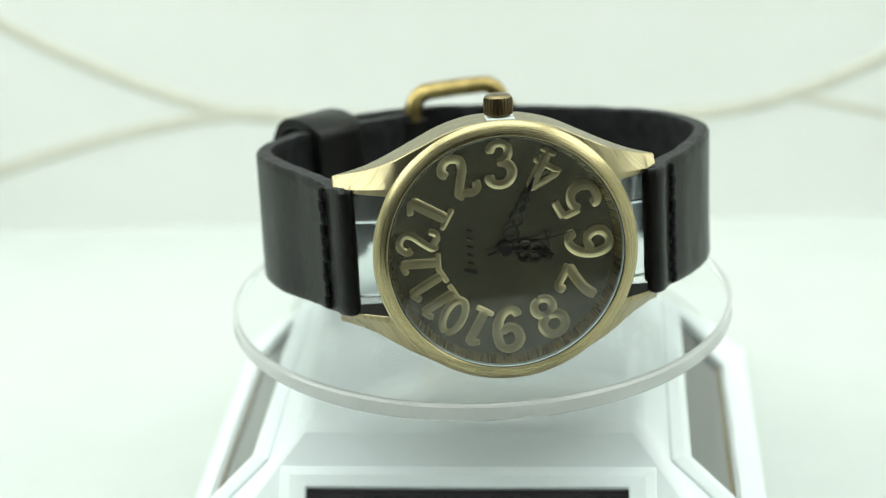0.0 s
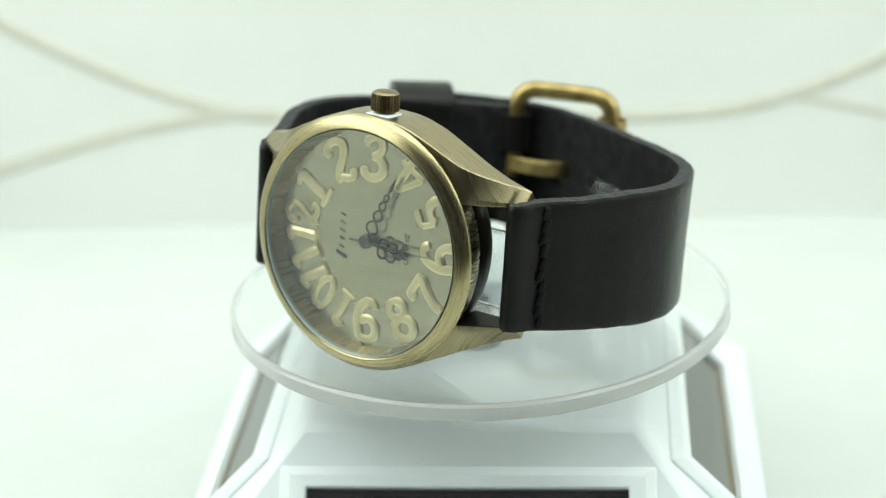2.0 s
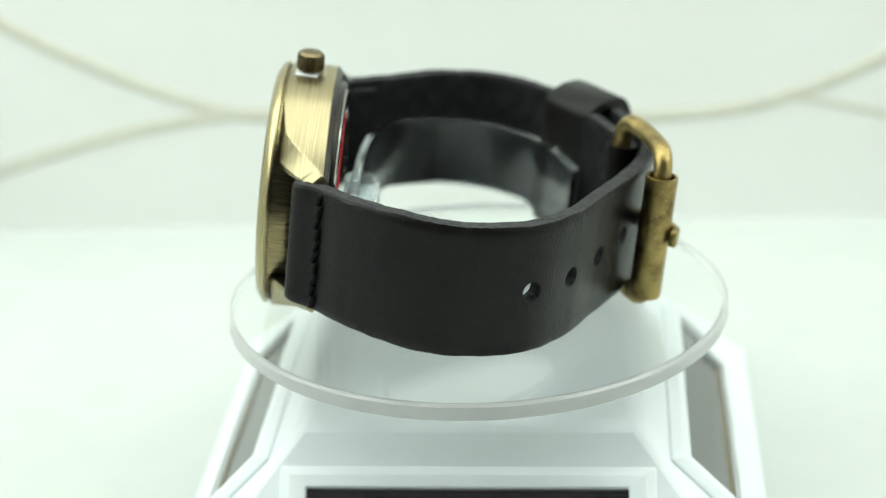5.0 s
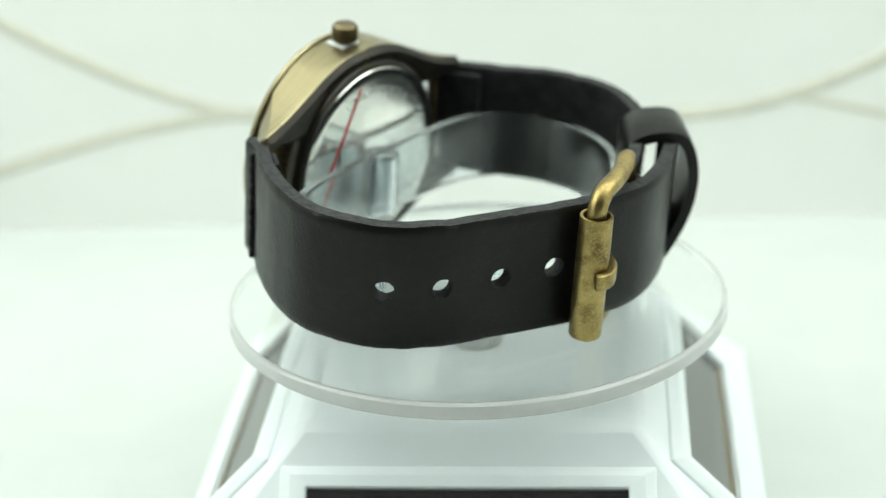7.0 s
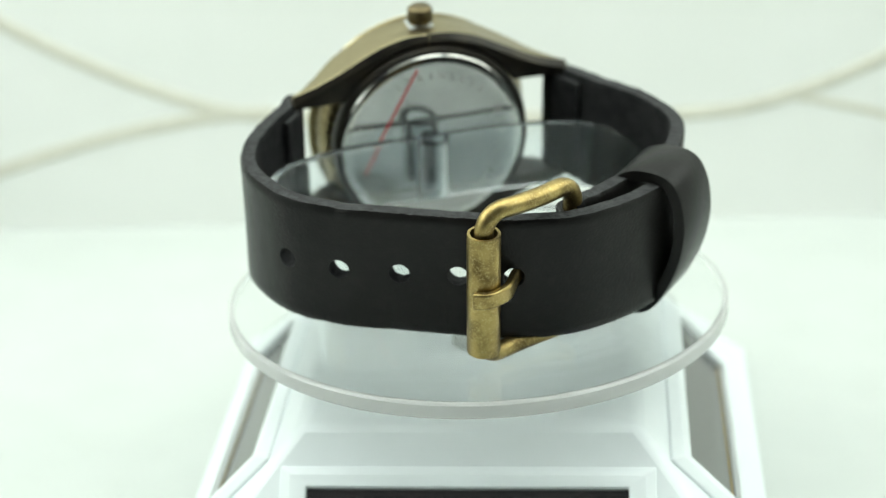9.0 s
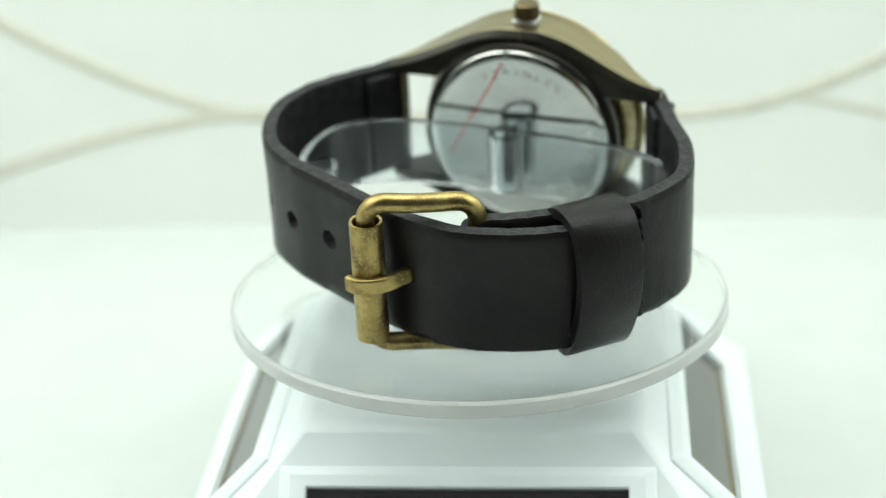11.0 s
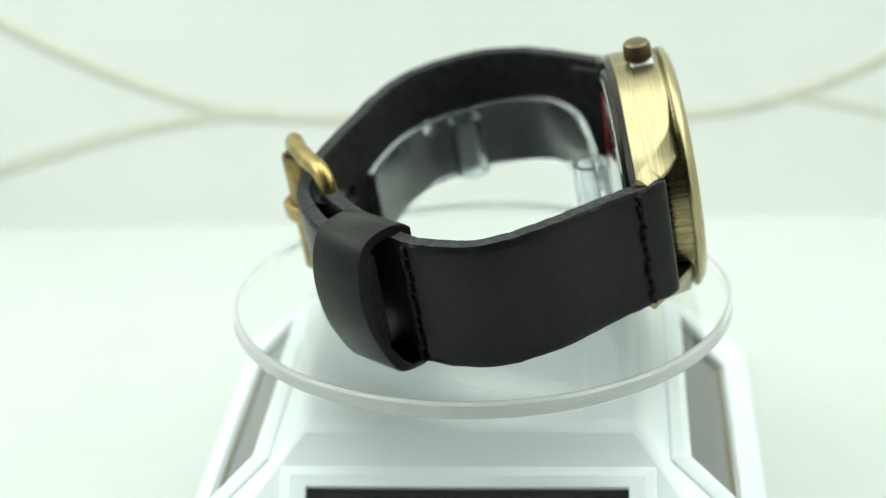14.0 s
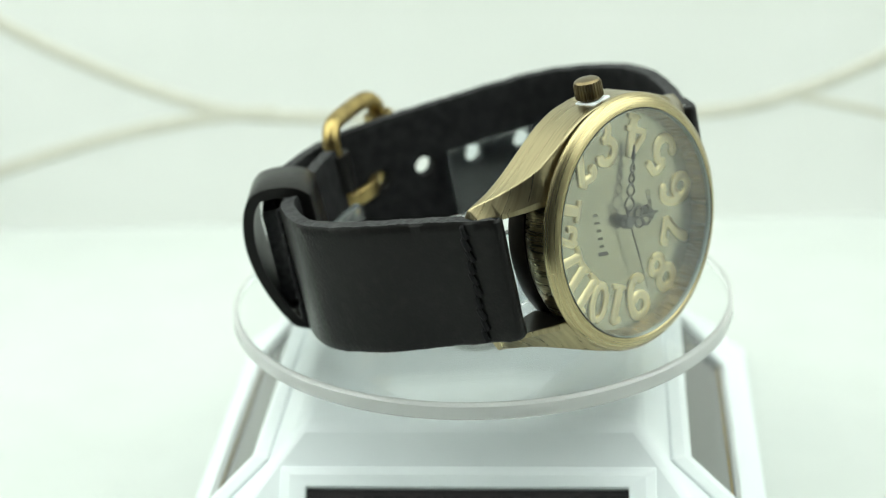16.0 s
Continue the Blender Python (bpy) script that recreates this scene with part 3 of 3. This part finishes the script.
def pointers(thing):
    """Pierced black hour and minute pointers, the second pointer and their pivot, built pointing to twelve."""
    pivot = WATCH_M @ Matrix.Translation(Vector((CX, 0, CZ)) * MM)

    def turned(ob, theta):
        ob.matrix_basis = pivot @ Matrix.Rotation(radians(theta), 4, "Y")
        return ob
    # minute pointer: a chain of open loops ending in a spear
    y = DIAL_Y - 1.05
    bm = bmesh.new()
    at = 1.4
    for k, (ln, wd) in enumerate(((2.3, 0.95), (1.9, 0.7), (1.6, 0.5), (1.3, 0.38))):
        for sgn in (-1, 1):
            flat_loop([(at, 0), (at + ln * 0.3, sgn * wd), (at + ln * 0.7, sgn * wd * 0.85), (at + ln, 0)], 0.16, bm, y)
        at += ln
    flat_loop([(at - 0.1, 0), (at + 2.6, 0)], 0.17, bm, y)
    tube([(-(at + 0.2), y, 0), (-(at + 0.9), y, 0), (-(at + 2.8), y, 0)], [0.12, 0.36, 0.04], 6, bm=bm)
    tube([(0, y, 0), (-1.6, y, 0)], 0.2, 6, bm=bm)
    turned(part("minute_pointer", bm, HAND, thing, "pierced black minute pointer"), 114)
    # hour pointer: loops round a spade
    y = DIAL_Y - 0.7
    bm = bmesh.new()
    tube([(0, y, 0), (-2.6, y, 0)], 0.26, 6, bm=bm)
    for sgn in (-1, 1):
        flat_loop([(2.0, 0), (2.2, sgn * 1.1), (3.1, sgn * 1.45), (3.7, sgn * 0.8), (3.2, sgn * 0.25)], 0.19, bm, y)
        flat_loop([(3.3, 0), (3.9, sgn * 1.25), (4.9, sgn * 1.3), (5.2, sgn * 0.5), (4.6, sgn * 0.15)], 0.19, bm, y)
        flat_loop([(5.0, 0), (5.7, sgn * 0.6), (6.3, sgn * 0.15), (7.0, 0)], 0.17, bm, y)
    tube([(-2.6, y, 0), (-5.2, y, 0), (-5.9, y, 0), (-7.2, y, 0)], [0.16, 0.18, 0.4, 0.05], 6, bm=bm)
    turned(part("hour_pointer", bm, HAND, thing, "pierced black hour pointer"), 190)
    wp = part("pivot", lathe([(0.01, DIAL_Y - 1.6), (0.75, DIAL_Y - 1.6), (0.95, DIAL_Y - 1.45), (1.05, DIAL_Y - 0.5), (0.4, DIAL_Y), (0.01, DIAL_Y)], 32, closed=False), HAND, thing)
    turned(wp, 0)
    y = DIAL_Y - 1.4
    bm = tube([(2.6, y, 0), (1.0, y, 0), (-6, y, 0), (-11.2, y, 0)], [0.17, 0.16, 0.1, 0.06], 6)
    second = turned(part("second_pointer", bm, HAND, thing, "thin black second pointer"), 168)
    return second, pivot


def crystal(thing):
    bm = lathe([(0.01, FACE_Y - 1.15), (6, FACE_Y - 1.05), (11, FACE_Y - 0.83), (14.5, FACE_Y - 0.58), (16.88, FACE_Y - 0.34),
                (16.88, FACE_Y + 0.95), (0.01, FACE_Y + 0.95)], 160, "Y", (CX, 0, CZ), closed=False)
    for f in bm.faces:
        mid = f.calc_center_median()
        if mid.y > FACE_Y + 0.1 and math.hypot(mid.x - CX, mid.z - CZ) > 16.3:
            f.material_index = 1
    ob = wpart("crystal", bm, [CRYSTAL, GROUND], thing, "domed clear watch crystal with a ground edge", smooth=30)
    ob.visible_shadow = False
    wpart("gasket", lathe([(16.9, FACE_Y + 0.09), (16.9, FACE_Y - 0.27), (17.04, FACE_Y - 0.27), (17.04, FACE_Y + 0.09)], 128, "Y", (CX, 0, CZ)), HAND, thing, "thin black crystal gasket")


STRAP_Z0, STRAP_Z1 = -9.8, 10.4
HOLES = [(31.7, 32.1, 0.0), (25.2, 38, 0.1), (17.2, 42.2, 0.3), (9.3, 46, 0.7), (1.2, 48.5, 0.9)]


def strap(thing):
    mats = [LEATHER, LEATHER_RAW, LEATHER_IN]
    bm, line, tan, inw = strap_mesh(LONG, 1, STRAP_Z0, STRAP_Z1, 2.5, 240, end_round=0.25, lean=0.3)
    places = []
    for x, y, z in HOLES:
        k = int(np.argmin(np.hypot(line[:, 0] - x, line[:, 1] - y)))
        places.append(((line[k, 0], line[k, 1], z), (inw[k, 0], inw[k, 1], 0), 1.6))
    long_band = punched(bm, places, thing, "long_strap", mats)
    long_band.matrix_basis = WATCH_M
    long_band["label"] = "black leather strap half with five punched holes"
    bm, line2, tan2, inw2 = strap_mesh(SHORT, -1, STRAP_Z0, STRAP_Z1, 2.5, 220)
    short_band = wpart("short_strap", bm, mats, thing, "black leather strap half holding the buckle", smooth=40)
    # stitched seam and spring bar of each end
    for band, sx, ln, tn, iw in ((long_band, 1, line, tan, inw), (short_band, -1, line2, tan2, inw2)):
        k = int(np.argmin(np.hypot(ln[:, 0] - sx * 25.5, ln[:, 1] - 0.3)))
        stitches(band, ln[k], tn[k], STRAP_Z0 + 1.0, STRAP_Z1 - 1.2, 10, -iw[k])
        k0 = int(np.argmin(np.hypot(ln[:, 0] - sx * 24.6, ln[:, 1] + 2.0)))
        k1 = int(np.argmin(np.hypot(ln[:, 0] - sx * 28.2, ln[:, 1] - 4.0)))
        fold, *_ = strap_mesh([tuple(ln[q] + iw[q] * 2.45) for q in range(k0, k1, 3)], sx, STRAP_Z0 + 0.9, STRAP_Z1 - 1.1, 1.1, 24)
        part("folded_end", fold, mats, band, smooth=40)
        wpart("spring_bar", tube([(sx * 22.3, -1.8, -9.6), (sx * 22.3, -1.8, 9.6)], 0.75, 10), STEEL, thing)
    k = int(np.argmin(np.hypot(line2[:, 0] + 29.6, line2[:, 1] - 34.8)))
    stitches(short_band, line2[k], tan2[k], STRAP_Z0 + 0.6, STRAP_Z1 - 0.6, 10, -inw2[k])
    return line, tan, inw


def keeper(thing):
    centre = Vector((-24.5, 40.9))
    t = Vector((-0.73, -0.68)).normalized()
    n = Vector((-0.68, 0.73)).normalized()
    loop = [(-5.0, 9.9), (-3.4, 11.2), (-0.4, 12.0), (3.4, 11.6), (5.6, 8.8), (6.6, 3.8), (6.1, -1.6), (4.5, -6.6), (2.3, -10.8), (-0.2, -12.8), (-3.0, -12.7), (-4.8, -10.4), (-5.1, 0), (-5.0, 9.9)]
    q, _ = spline(loop, 64)
    q = q[:-1]
    bm = bmesh.new()
    m = len(q)
    rings = []
    for s, o in ((-5.0, 0), (-4.75, 0.12), (4.75, 0.12), (5.0, 0), (5.0, -1.6), (-5.0, -1.6)):
        ring = []
        for k in range(m):
            d = q[(k + 1) % m] - q[k - 1]
            d /= np.linalg.norm(d)
            out = np.array([-d[1], d[0]])
            p = q[k] + out * o
            w = centre + n * p[0] + t * s
            ring.append(bm.verts.new((w[0], w[1], p[1] + 0.2)))
        rings.append(ring)
    for a, b in zip(rings, rings[1:] + rings[:1]):
        for k in range(m):
            bm.faces.new((a[k], a[(k + 1) % m], b[(k + 1) % m], b[k]))
    wpart("keeper_loop", bm, LEATHER, thing, "black leather keeper loop", smooth=50)


def buckle(thing):
    roll = Vector((6.9, 51.2))
    far = Vector((-8.6, 45.9))
    zt, zb, r = 13.6, -11.0, 1.45
    u = far - roll
    length = u.length
    u.normalize()
    pts = []

    def corner(cu, cz, a0, rad):
        for i in range(7):
            a = radians(a0 + 90 * i / 6)
            pts.append((cu + rad * math.cos(a), cz + rad * math.sin(a)))
    corner(3.2, zb + 3.2, 180, 3.2)
    corner(length - 3.2, zb + 3.2, 270, 3.2)
    corner(length - 3.2, zt - 3.2, 0, 3.2)
    corner(3.2, zt - 3.2, 90, 3.2)
    ring = []
    for i, (a, z) in enumerate(pts):
        b = pts[(i + 1) % len(pts)]
        for s in (0, 0.25, 0.5, 0.75) if math.hypot(b[0] - a, b[1] - z) > 4 else (0,):
            aa, zz = a + (b[0] - a) * s, z + (b[1] - z) * s
            bow = (0.9 if zz > 0 else -0.4) * math.sin(math.pi * min(max(aa / length, 0), 1))
            w = roll + u * aa + Vector((-u.y, u.x)) * -bow
            ring.append((w.x, w.y, zz))
    frame_ob = wpart("buckle_frame", tube(ring, r, 14, loop=True), BRASS_OLD, thing, "worn antique brass buckle frame", smooth=60)
    # the roller: rolled sheet with an open end
    part("roller", lathe([(2.05, -9.7), (2.45, -9.7), (2.5, -9.4), (2.5, 10.0), (2.45, 10.3), (2.05, 10.3)], 40, "Z", (roll.x, roll.y, 0)), BRASS_OLD, frame_ob, "scuffed brass buckle roller")
    wpart("strap_fold", lathe([(1.55, -9.4), (2.45, -9.5), (2.5, -1.0), (1.55, -1.0)], 28, "Z", (far.x, far.y, 0)), LEATHER, thing, "short strap end folded round the buckle bar")
    wpart("strap_fold", lathe([(1.55, 3.0), (2.5, 3.0), (2.45, 9.3), (1.55, 9.2)], 28, "Z", (far.x, far.y, 0)), LEATHER, thing, "short strap end folded round the buckle bar")
    tongue = [(-8.6, 44.8), (-3.6, 45.2), (-0.8, 46.8), (1.6, 49.6), (3.8, 52.9), (6.6, 54.4), (8.0, 54.4), (9.4, 53.8)]
    q, _ = spline(tongue, 30)
    bm = bmesh.new()
    rows = []
    for k in range(len(q)):
        t = q[min(k + 1, len(q) - 1)] - q[max(k - 1, 0)]
        t /= np.linalg.norm(t)
        nrm = np.array([-t[1], t[0]])
        rows.append([bm.verts.new((q[k, 0] + nrm[0] * o, q[k, 1] + nrm[1] * o, z + 0.9)) for o, z in ((-0.6, -1.3), (-0.6, 1.3), (0.6, 1.3), (0.6, -1.3))])
    for a, b in zip(rows, rows[1:]):
        for i in range(4):
            bm.faces.new((a[i], a[(i + 1) % 4], b[(i + 1) % 4], b[i]))
    bm.faces.new(rows[0]), bm.faces.new(rows[-1])
    part("tongue", bm, BRASS_OLD, frame_ob, bevel=0.35, smooth=50)


def clear_stand():
    thing = turning("watch_stand", "clear plastic open ring stand inside the strap", "watch stand")
    path = [(10.8, 41.4), (16.8, 39), (24, 34.8), (29.2, 27.5), (31.2, 18.5), (29, 10), (21, 5.2), (10, 3.8), (0, 3.7), (-10, 3.8), (-21, 5.2), (-28.8, 10), (-31.2, 18.5), (-30.6, 26), (-26.5, 33),
            (-19, 37.6), (-11.5, 40.2)]
    line, tangent, inward, run = ribbon(path, 0, 0, 0, 90)
    bm = bmesh.new()
    rows = []
    for k in range(90):
        o, i = line[k], line[k] - inward[k] * 1.5
        rows.append([bm.verts.new((p[0], p[1], z)) for p, z in ((o, -9.2), (o, 2.6), (i, 2.6), (i, -9.2))])
    for a, b in zip(rows, rows[1:]):
        for j in range(4):
            bm.faces.new((a[j], a[(j + 1) % 4], b[(j + 1) % 4], b[j]))
    bm.faces.new(rows[0]), bm.faces.new(rows[-1])
    wpart("ring_band", bm, STAND_CLEAR, thing, bevel=0.3, smooth=40)
    for x, y in ((1.0, 5.4), (26.2, 24.3)):
        wpart("post_socket", lathe([(1.9, -7.4), (2.9, -7.4), (2.9, 2.6), (1.9, 2.6)], 32, "Z", (x, y, 0)), STAND_CLEAR, thing, "clear hollow socket")
    return thing


# ---- build ----
tent()
piping([(-135, 66), (-107.5, 48.4), (-84, 36), (-60, 27), (-40, 25), (-4, 24), (44, 24.3), (65, 28.8), (83, 36.2), (110, 50)])
piping([(-135, 5), (-111.8, 13.5), (-85.5, 21.3), (-62, 25.6), (-48, 26.2)])
piping([(63.3, 27.8), (73, 25.7), (83.7, 22.9), (110, 14)], 0.9)
turntable_base()
DISC = disc()
STAND = clear_stand()
WRISTWATCH = turning("wristwatch", "antique brass wristwatch with black leather strap on a clear stand", "watch")
case(WRISTWATCH)
crown(WRISTWATCH)
face(WRISTWATCH)
SECOND, PIVOT = pointers(WRISTWATCH)
crystal(WRISTWATCH)
strap(WRISTWATCH)
keeper(WRISTWATCH)
buckle(WRISTWATCH)

# turn of the disc, and how far the watch has rocked over on its rounded case (0 to 1)
TURN = [(0.0, -0.23), (0.5, -10.55), (1.0, -20.96), (1.5, -31.12), (2.0, -41.37), (2.5, -50.92), (3.0, -60.66), (3.5, -70.10), (4.0, -79.51), (5.25, -103.45), (6.5, -126.92),
        (7.0, -135.36), (7.5, -144.01), (8.0, -152.31), (8.5, -160.82), (9.0, -169.69), (10.2, -190.63), (11.5, -215.41), (12.0, -225.78), (12.5, -237.31), (13.0, -249.37),
        (13.5, -261.52), (14.0, -271.67), (14.5, -282.95), (15.0, -294.40), (15.5, -305.78), (16.0, -317.41)]
ROCK = [(0.0, 0.06), (2.0, -0.16), (4.0, -0.12), (6.5, -0.13), (9.0, -0.07), (11.3, 0.49), (12.0, 0.45), (12.5, 0.49), (13.0, 0.84), (13.5, 0.9), (14.0, 0.89), (15.0, 0.94), (16.0, 0.99)]
# small tilts of the turning axis, in degrees about x and y
LEAN = [(0, 0.15, 0.16), (0.5, 0.15, 0.44), (1, 0.16, 0.35), (1.5, 0.16, 0.28), (2, 0.09, 0.29), (2.5, 0.00, 0.18), (3, -0.04, 0.16), (3.5, -0.21,
        0.19), (4, -0.23, 0.23), (6.5, 0.06, 0.10), (7, 0.07, 0.06), (7.5, 0.11, 0.09), (8, 0.14, 0.03), (8.5, 0.08, 0.06), (9, 0.04, 0.10), (11.5,
        0.12, 0.18), (12, 0.14, 0.02), (12.5, 0.22, 0.01), (13, 0.21, 0.07), (13.5, 0.14, 0.19), (14, 0.13, 0.19), (14.5, 0.20, 0.28), (15, 0.27,
        0.31), (15.5, 0.21, 0.29), (16, 0.11, 0.25)]


def rocked(t):
    k = float(np.interp(t, [r[0] for r in ROCK], [r[1] for r in ROCK]))
    v = Vector((0.14450, -6.38087, -2.47632))
    return Matrix.Translation(Vector((0.98032, -0.46177, 0.08872)) * MM * k) @ Matrix.Rotation(radians(v.length * k), 4, v.normalized())


def leaning(t):
    return [float(np.interp(t, [r[0] for r in LEAN], [r[i] for r in LEAN])) for i in (1, 2)]


def motions():
    walk(DISC, [(t, pose(0, 0, DISC_Z, 0, 0, a)) for t, a in TURN])
    for thing in (STAND, WRISTWATCH):
        walk(thing, [(t, pose(0, 0, DISC_Z, *leaning(t), 0) @ pose(0, 0, 0, 0, 0, a) @ rocked(t)) for t, a in TURN])
    rows = []
    for k in range(17):
        at = PIVOT @ Matrix.Rotation(radians(168 + 6 * k), 4, "Y")
        rows += [(max(k - 0.3, 0.0), at), (min(k + 0.6, 16.0), at)]
    walk(SECOND, rows)


motions()
